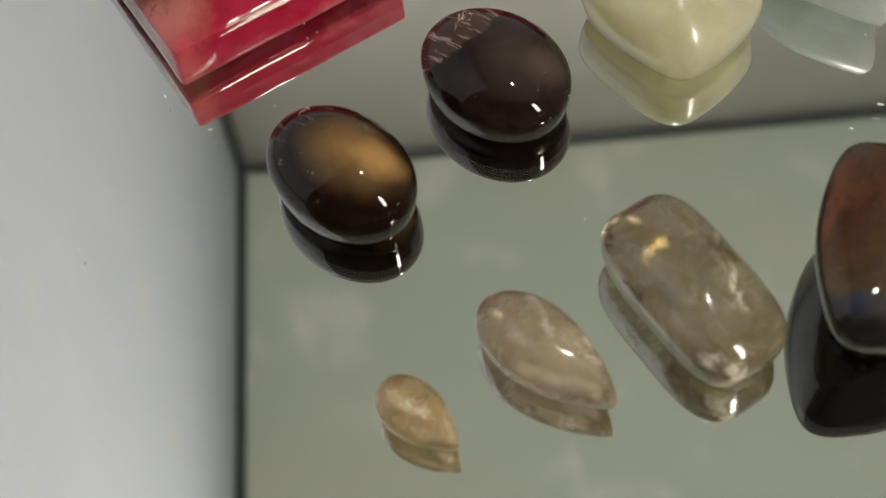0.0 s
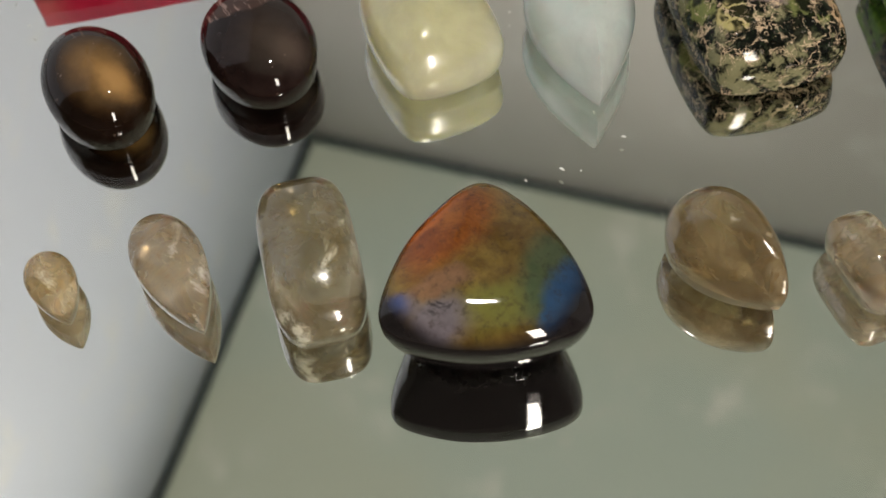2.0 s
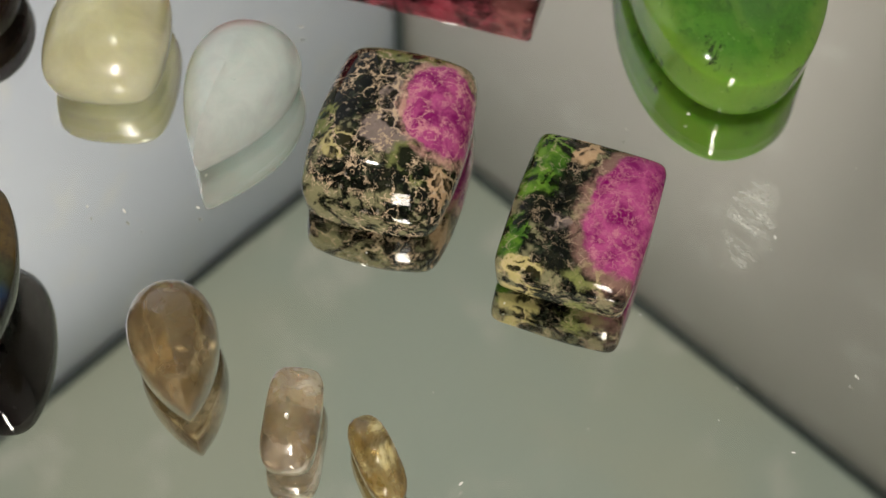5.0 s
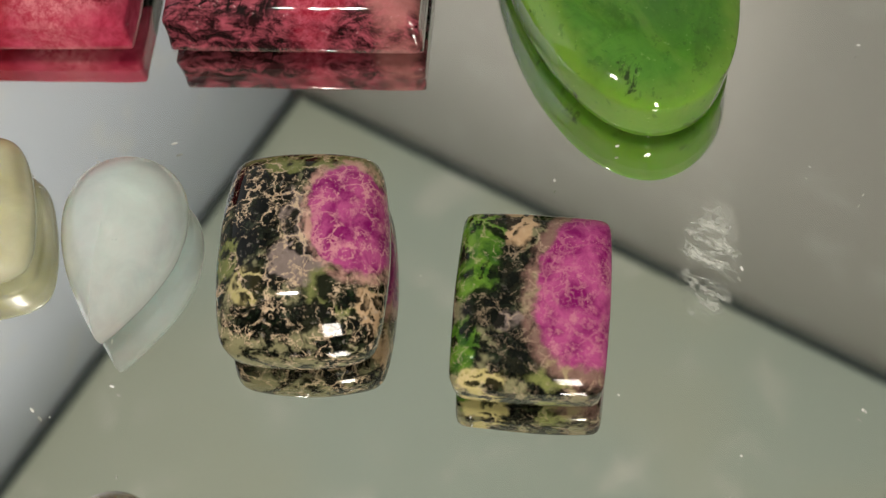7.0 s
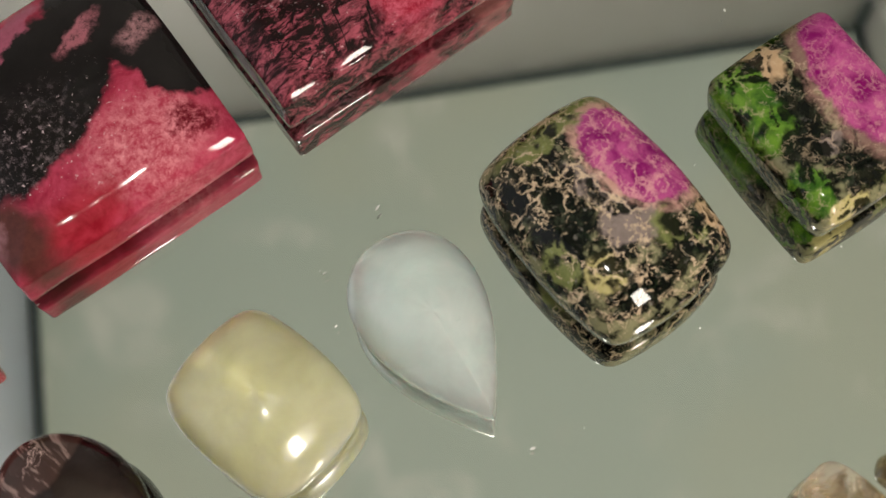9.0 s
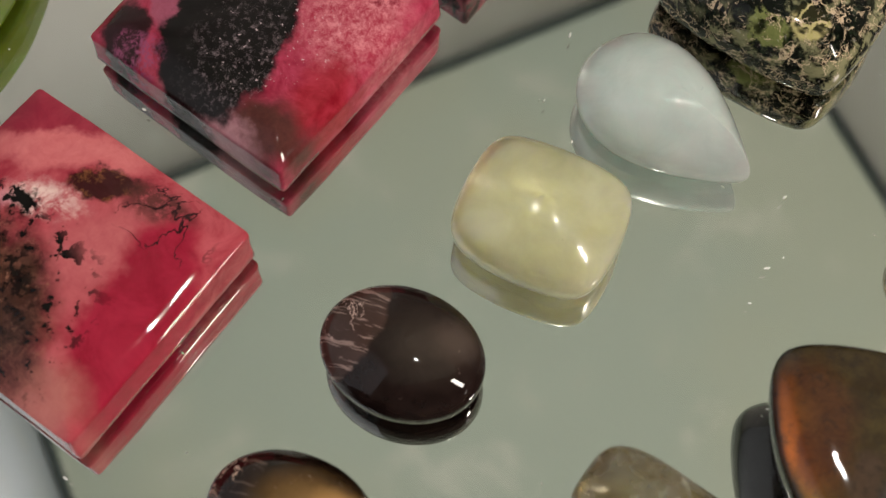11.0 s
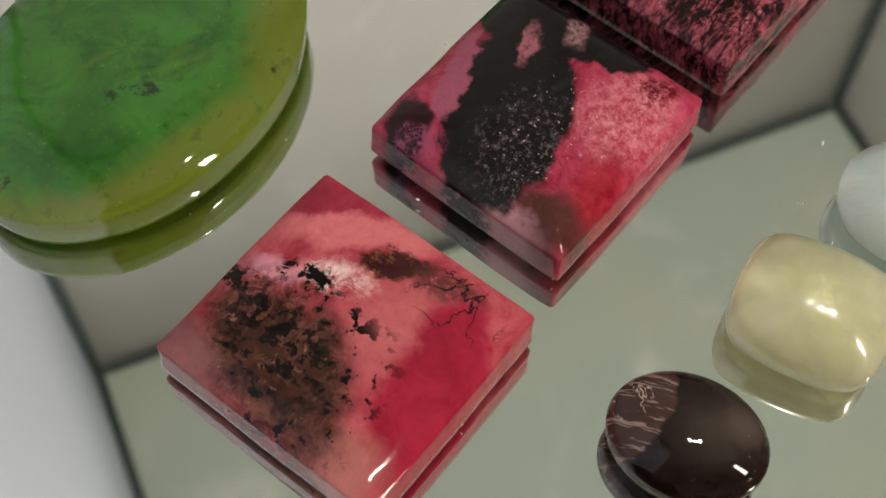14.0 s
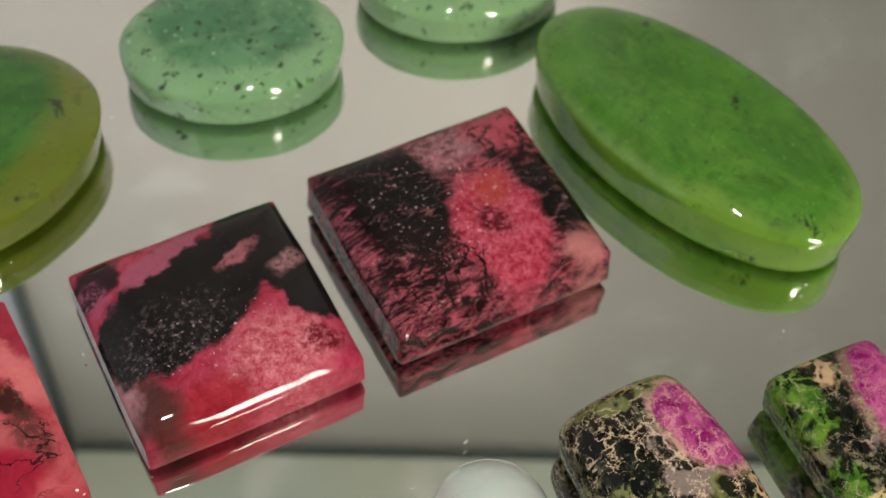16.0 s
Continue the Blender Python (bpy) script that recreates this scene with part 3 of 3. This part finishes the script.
# ---- the display case ----
def link_mesh(name, bm, material, parent=None, smooth=False):
    me = bpy.data.meshes.new(name)
    bm.to_mesh(me)
    bm.free()
    me.materials.append(material)
    if smooth:
        me.polygons.foreach_set("use_smooth", [True] * len(me.polygons))
    ob = new(name, me)
    if parent:
        ob.parent = parent
    return ob


def slab(name, lo, hi, material, bevel=0.0006, m=FRAME):
    bm = bmesh.new()
    bmesh.ops.create_cube(bm, size=1)
    size, mid = [b - a for a, b in zip(lo, hi)], [(a + b) / 2 for a, b in zip(lo, hi)]
    for v in bm.verts:
        v.co = Vector([c * s for c, s in zip(v.co, size)])
    bmesh.ops.bevel(bm, geom=bm.edges[:], offset=bevel, segments=2, affect="EDGES")
    ob = link_mesh(name, bm, material)
    ob.matrix_world = m @ Matrix.Translation(mid)
    return ob


def sheet(name, lo, hi, z, material):
    """A level pane; light scatters once in it."""
    bm = bmesh.new()
    bmesh.ops.create_grid(bm, x_segments=4, y_segments=4, size=0.5)
    for v in bm.verts:
        v.co = Vector((v.co.x * (hi[0] - lo[0]), v.co.y * (hi[1] - lo[1]), 0))
    ob = link_mesh(name, bm, material)
    ob.matrix_world = FRAME @ Matrix.Translation(((lo[0] + hi[0]) / 2, (lo[1] + hi[1]) / 2, z))
    return ob


def setting(ob, label, category):
    return tagged(ob, label, category, kind="structure")


WT, GLASS = 0.006, 0.0015
setting(sheet("glass_pane", (XL - 0.03, -0.15), (XR + 0.03, YB), 0.0, PANE), "clear glass face of the mirror plate", "glass")
setting(slab("floor", (XL - 0.03, -0.15, -0.005), (XR + 0.03, YB, -GLASS), MIRROR), "silvered mirror plate under the polished stones", "mirror")
setting(slab("wall_north", (XL - WT, YB + 0.001, -0.005), (XR + WT, YB + WT, TOP), BACK), "grey painted back panel of the case", "wall")
setting(slab("wall_west", (XL - WT, YF, 0.0005), (XL, YB, TOP), LEFT), "white painted side panel of the case", "wall")
setting(slab("wall_east", (XR, -0.11, 0.0005), (XR + WT, YB, TOP), BACK), "grey painted side panel of the case", "wall")
setting(sheet("ceiling", (XL - 0.06, -0.19), (XR + WT, YB + WT), TOP + 0.0005, TOPM), "frosted greenish glass top of the case, lit from above by an added lamp", "ceiling")
S = 0.0034
for n, (lo, hi) in {
    "back_top": ((XL + S, YB - S, TOP - S), (XR - S, YB - 0.0002, TOP - 0.0002)),
    "left_top": ((XL + 0.0002, YF, TOP - S), (XL + S, YB - 0.0002, TOP - 0.0002)),
    "right_top": ((XR - S, -0.11, TOP - S), (XR - 0.0002, YB - 0.0002, TOP - 0.0002)),
    "back_left": ((XL + 0.0002, YB - S, 0.001), (XL + S, YB - 0.0002, TOP - S - 0.0002)),
    "back_right": ((XR - S, YB - S, 0.001), (XR - 0.0002, YB - 0.0002, TOP - S - 0.0002)),
}.items():
    setting(slab("trim", lo, hi, SEAL, 0.0008), "dark rubber seal in a corner of the case", "trim")

# the table and the room that stand round the case
IDENT = Matrix.Identity(4)
setting(slab("table_top", (-0.32, -0.30, -0.035), (0.36, 0.30, -0.0055), WOOD, 0.003), "brown wooden counter under the display case", "counter")
setting(slab("ground", (-0.9, -0.95, -0.72), (0.9, 0.7, -0.7), ROOM, 0.002, IDENT), "plain floor of the room", "floor")
setting(slab("room_ceiling", (-0.9, -0.95, 0.85), (0.9, 0.7, 0.87), ROOM, 0.002, IDENT), "plain ceiling of the room", "ceiling")
for lo, hi in (((-0.92, -0.95, -0.7), (-0.9, 0.7, 0.85)), ((0.9, -0.95, -0.7), (0.92, 0.7, 0.85)),
               ((-0.9, 0.7, -0.7), (0.9, 0.72, 0.85)), ((-0.9, -0.97, -0.7), (0.9, -0.95, 0.85))):
    setting(slab("room_wall", lo, hi, ROOM, 0.002, IDENT), "plain plaster wall of the room", "wall")


# ---- the stones ----
def ellipse(a, b, power=2.0, count=96):
    out = []
    for i in range(count):
        t = 2 * math.pi * i / count
        c, s = math.cos(t), math.sin(t)
        out.append((a * math.copysign(abs(c) ** (2 / power), c), b * math.copysign(abs(s) ** (2 / power), s)))
    return out


def drop(length, width, point=1.0, count=96):
    """A teardrop whose tip lies towards +x."""
    raw = []
    for i in range(count):
        t = 2 * math.pi * i / count
        raw.append((math.cos(t), math.sin(t) * abs(math.sin(t / 2)) ** point))
    top = max(y for _, y in raw)
    return [(x * length / 2, y / top * width / 2) for x, y in raw]


def polygon(corners, bulge, rounding, count=24):
    """A closed outline with bowed sides and rounded corners."""
    pts = []
    for (x0, y0), (x1, y1) in zip(corners, corners[1:] + corners[:1]):
        d = Vector((x1 - x0, y1 - y0))
        nrm = Vector((d.y, -d.x)).normalized()
        for k in range(count):
            u = k / count
            off = bulge * 4 * u * (1 - u)
            pts.append(Vector((x0, y0)) + d * u + nrm * off)
    for _ in range(rounding):
        pts = [(pts[i - 1] + pts[i] * 2 + pts[(i + 1) % len(pts)]) / 4 for i in range(len(pts))]
    return [tuple(p) for p in pts]


def box(w, h, bulge=0.3, rounding=6, count=24):
    return polygon([(-w / 2, -h / 2), (w / 2, -h / 2), (w / 2, h / 2), (-w / 2, h / 2)], bulge, rounding, count)


def stone(name, label, category, outline, girdle, height, material, x, y, turn, p=2.0, q=2.0, foot=0.94, rings=22, group="polished stones", lump=0.12):
    """A cabochon: flat foot, upright girdle and domed top. All in millimetres."""
    bm = bmesh.new()
    levels = [(foot - 0.03, 0.02), (foot, 0.35)]
    levels += [(foot + (1 - foot) * math.sin(k / 6 * math.pi / 2), 0.35 + (girdle - 0.35) * k / 6) for k in range(1, 6)]
    for k in range(rings):
        r = math.cos(k / rings * math.pi / 2)
        levels.append((r, girdle + (height - girdle) * (1 - r ** p) ** (1 / q)))
    seed = Vector((x * 0.37, y * 0.21, turn))
    loops = []
    for r, z in levels:
        loop = []
        for ox, oy in outline:
            dx = lump * noise.noise(Vector((ox * 0.12, oy * 0.12, z * 0.2)) + seed)
            loop.append(bm.verts.new((ox * r * (1 + dx * 0.08) / 1000, oy * r * (1 + dx * 0.08) / 1000, (z + (dx if z > girdle else 0)) / 1000)))
        loops.append(loop)
    count = len(outline)
    for a, b in zip(loops, loops[1:]):
        for i in range(count):
            j = (i + 1) % count
            bm.faces.new((a[i], a[j], b[j], b[i]))
    bm.faces.new(loops[0][::-1])
    cap = bm.verts.new((0, 0, height / 1000))
    for i in range(count):
        bm.faces.new((loops[-1][i], loops[-1][(i + 1) % count], cap))
    ob = link_mesh(name, bm, material, smooth=True)
    ob.matrix_world = pose(x / 1000, y / 1000, 0.00005, 0, 0, turn)
    return tagged(ob, label, category, group)


stone("pink_square_stone", "pink and brown rhodonite square cabochon with black specks", "gemstone", box(34.2, 36.2, 0.1, 1, 56), 6.6, 8.4, rhodonite_a(), -35.9, 11.7, 34.9, 4, 1.25, 1.012)
stone("black_pink_square_stone", "black and pink rhodonite square cabochon, domed", "gemstone", box(34.5, 33.9, 0.25, 1, 56), 5.6, 8.8, rhodonite_b(), -0.5, 37.9, 33.8, 5, 1.35, 1.012)
stone("dark_red_square_stone", "dark red streaked rhodonite square cabochon", "gemstone", box(37.4, 34.8, 0.1, 1, 56), 6.8, 9.4, rhodonite_c(), 34.4, 61.6, 33.4, 5, 1.3, 1.012)
stone("barrel_stone", "green and black zoisite barrel cabochon with purple ruby", "gemstone", box(20.2, 27.6, 1.5, 5), 4.5, 11.2,
      ruby_zoisite("ruby_zoisite_veined", 3.0, [(6.8, 2.8, 5.4, 8.2, 10)],
                   [("mauve", 0.5, -4, 4.6, 3.4, 0), ("olive", 1, 12.6, 9, 2.2, 5), ("black", -5.5, 7.0, 5.8, 5.4, 0), ("black", -6.5, 0.8, 4.2, 3.6, 20),
                    ("yellow", -6.5, -7.2, 2.6, 2.8, 20), ("olive", 5.8, -7.6, 4.4, 3.2, 0), ("black", 6.0, -7.4, 3.6, 2.7, 10), ("tan", 9.6, -9.5, 1.6, 2.6, 0),
                    ("mauve", -0.5, 2.5, 1.8, 5, 10), ("olive", -9.5, -2.5, 1.6, 3, 0), ("black", -1.0, -11.4, 6.0, 1.9, 4), ("olive", -2.5, 11.0, 2.6, 1.6, 0)], 0.95, 0.3), 68.7, 20.2, 36, 3.2, 1.8, 0.96)
stone("rectangle_stone", "green, black and purple ruby zoisite rectangular cabochon", "gemstone", box(19.5, 24.6, 0.35, 3), 5.6, 8.6,
      ruby_zoisite("ruby_zoisite_banded", 13.0, [(8.6, 2.4, 7.8, 12.6, -14)],
                   [("green", -7.2, 5.5, 3.6, 7.5, 0), ("tan", -2.2, 9.8, 2.0, 3.6, -4), ("black", -2.4, 2.6, 2.5, 4.6, 5), ("black", -6.2, -2.2, 2.6, 2.8, 0),
                    ("green", -8.2, -7.6, 2.2, 3.6, 0), ("mauve", -2.5, -4.2, 2.0, 1.6, 0), ("yellow", -5.5, -11.4, 3.0, 1.0, 0), ("olive", 3.4, -10.6, 4.0, 1.6, 0), ("black", -0.6, -7.8, 3.9, 3.6, 10)], 0.4, 0.10), 97.7, 31.9, 31.6, 6, 1.6, 0.96)
stone("brown_oval_stone", "glossy dark brown oval cabochon with a painted golden glow", "gemstone", ellipse(10.75, 7.9), 4.0, 10.3,
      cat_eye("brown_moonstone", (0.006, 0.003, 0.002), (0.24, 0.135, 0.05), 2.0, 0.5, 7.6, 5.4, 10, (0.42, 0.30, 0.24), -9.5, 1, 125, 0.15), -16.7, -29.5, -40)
stone("purple_brown_oval_stone", "glossy purple-brown oval cabochon with fine scratches", "gemstone", ellipse(10.75, 8.5), 4.1, 9.0,
      cat_eye("purple_brown_moonstone", (0.009, 0.005, 0.0045), (0.045, 0.032, 0.026), 3, 1, 7, 6, 0, (0.40, 0.27, 0.24), -8, -0.5, 138, 0.85), 2.3, -13.9, -42.5)
stone("pale_yellow_stone", "pale yellow milky cushion cabochon", "gemstone", box(16.6, 19.6, 1.3, 14), 4.2, 11.3,
      milky("pale_yellow_prehnite", (0.80, 0.78, 0.50), (0.93, 0.90, 0.66), 3.0, (1.0, 0.95, 0.5), 0.64), 25.3, -1.8, 46)
stone("pale_blue_drop_stone", "pale blue milky teardrop cabochon", "gemstone", drop(27.3, 16.9, 0.95), 3.6, 12.0,
      milky("pale_blue_chalcedony", (0.78, 0.93, 0.87), (0.90, 0.98, 0.95), 8.0, (0.8, 1.0, 1.0), 0.56), 46.7, 6.8, -60.2)
stone("flash_triangle_stone", "dark labradorite rounded triangle with orange and blue flash", "gemstone",
      polygon([(15.6 * math.cos(radians(a)), 16.3 * math.sin(radians(a))) for a in (0, 120, 240)], 3.3, 8), 11.4, 14.9, labradorite(), 50.5, -44.3, 113.5, 2.6, 1.6, 0.72)
stone("smoky_bar_stone", "smoky grey translucent rounded bar cabochon", "gemstone", ellipse(12.7, 6.6, 3.6), 4.2, 9.6,
      quartz("smoky_quartz_grey", (0.46, 0.37, 0.19), (0.78, 0.73, 0.56), (0.14, 0.095, 0.035), 2.0, 0.86), 25.8, -45.8, -55)
stone("rosy_drop_stone", "rosy beige translucent teardrop cabochon", "gemstone", drop(20.2, 9.8, 0.75), 3.1, 7.0,
      quartz("rosy_quartz", (0.74, 0.61, 0.42), (0.93, 0.84, 0.68), (0.28, 0.18, 0.08), 5.0, 0.82), 9.1, -54.0, -40)
stone("small_drop_stone", "tiny beige translucent teardrop cabochon", "gemstone", drop(12.0, 6.9, 0.7), 2.2, 4.9,
      quartz("beige_quartz", (0.80, 0.64, 0.36), (0.90, 0.76, 0.52), (0.5, 0.33, 0.14), 9.0, 0.85), -5.6, -61.7, -40)
stone("smoky_drop_stone", "smoky brown translucent teardrop with thread inclusions", "gemstone", drop(19.6, 12.2, 0.7), 4.6, 13.6,
      quartz("smoky_quartz_brown", (0.44, 0.32, 0.15), (0.66, 0.52, 0.30), (0.12, 0.068, 0.022), 12.0, 0.84), 78.2, -24.9, -25)
stone("clear_bar_stone", "clear beige small rounded bar cabochon", "gemstone", ellipse(7.3, 3.8, 3.8), 3.5, 8.0,
      quartz("beige_clear_quartz", (0.72, 0.58, 0.40), (0.86, 0.74, 0.57), (0.4, 0.28, 0.14), 15.0), 96.0, -18.7, -45.5)
stone("golden_chip_stone", "tiny golden translucent oblong stone with dark specks", "gemstone", ellipse(6.5, 2.8, 2.8), 2.5, 5.1,
      quartz("golden_quartz", (0.70, 0.50, 0.16), (0.88, 0.72, 0.38), (0.10, 0.055, 0.015), 18.0, 0.85), 107.3, -13.3, -16.5)
stone("green_oval_slab", "large deep green jade oval with an olive edge", "gemstone", ellipse(30.5, 21.5), 6.2, 9.6,
      jade("jade_olive", (0.014, 0.085, 0.008), (0.050, 0.19, 0.020), (0.17, 0.145, 0.012), 26, 18.5, -2, 3, 0.25, 2.0), -54.3, 63.2, 38, 5, 1.5, 0.98)
stone("mint_oval_slab", "mint green aventurine oval with dark flecks", "gemstone", ellipse(19.6, 15.0), 5.8, 9.0,
      jade("aventurine_mint", (0.030, 0.135, 0.058), (0.12, 0.29, 0.14), (0.28, 0.44, 0.25), 16, 12, 0, 2, 0.9, 6.0), -8.9, 95.8, 12.5, 5, 1.5, 0.98)
stone("mint_oval_slab", "mint green aventurine oval beside the long jade", "gemstone", ellipse(19.4, 14.9), 5.8, 9.0,
      jade("aventurine_pale", (0.07, 0.22, 0.09), (0.15, 0.32, 0.15), (0.30, 0.45, 0.25), 16, 12, 0, 2, 0.7, 9.0), 28.9, 121.0, 12, 5, 1.5, 0.98)
stone("long_green_slab", "long bright green jade oval with dark inclusions", "gemstone", ellipse(32.8, 16.2, 2.1), 8.0, 11.6,
      jade("jade_bright", (0.028, 0.120, 0.008), (0.085, 0.25, 0.022), (0.20, 0.32, 0.05), 31, 15, -1, 0.6, 0.25, 12.0), 72.2, 86.8, -39.5, 5, 1.5, 0.98)

# ---- specks of dust on the mirror ----
bm = bmesh.new()
for _ in range(150):
    u, v = random.uniform(XL + 0.03, XR - 0.01), random.uniform(-0.08, YB - 0.02)
    at = FRAME @ Vector((u, v, 0.0001))
    size = random.choice((0.00008, 0.0001, 0.00014, 0.0002))
    m = Matrix.Translation(at) @ Matrix.Rotation(random.uniform(0, 6.28), 4, "Z") @ Matrix.Diagonal((size * random.uniform(1, 3), size, size * 0.4, 1))
    bmesh.ops.create_icosphere(bm, subdivisions=1, radius=1, matrix=m)
tagged(link_mesh("dust", bm, DUST), "white specks of dust lying on the mirror", "dust", kind="stuff")
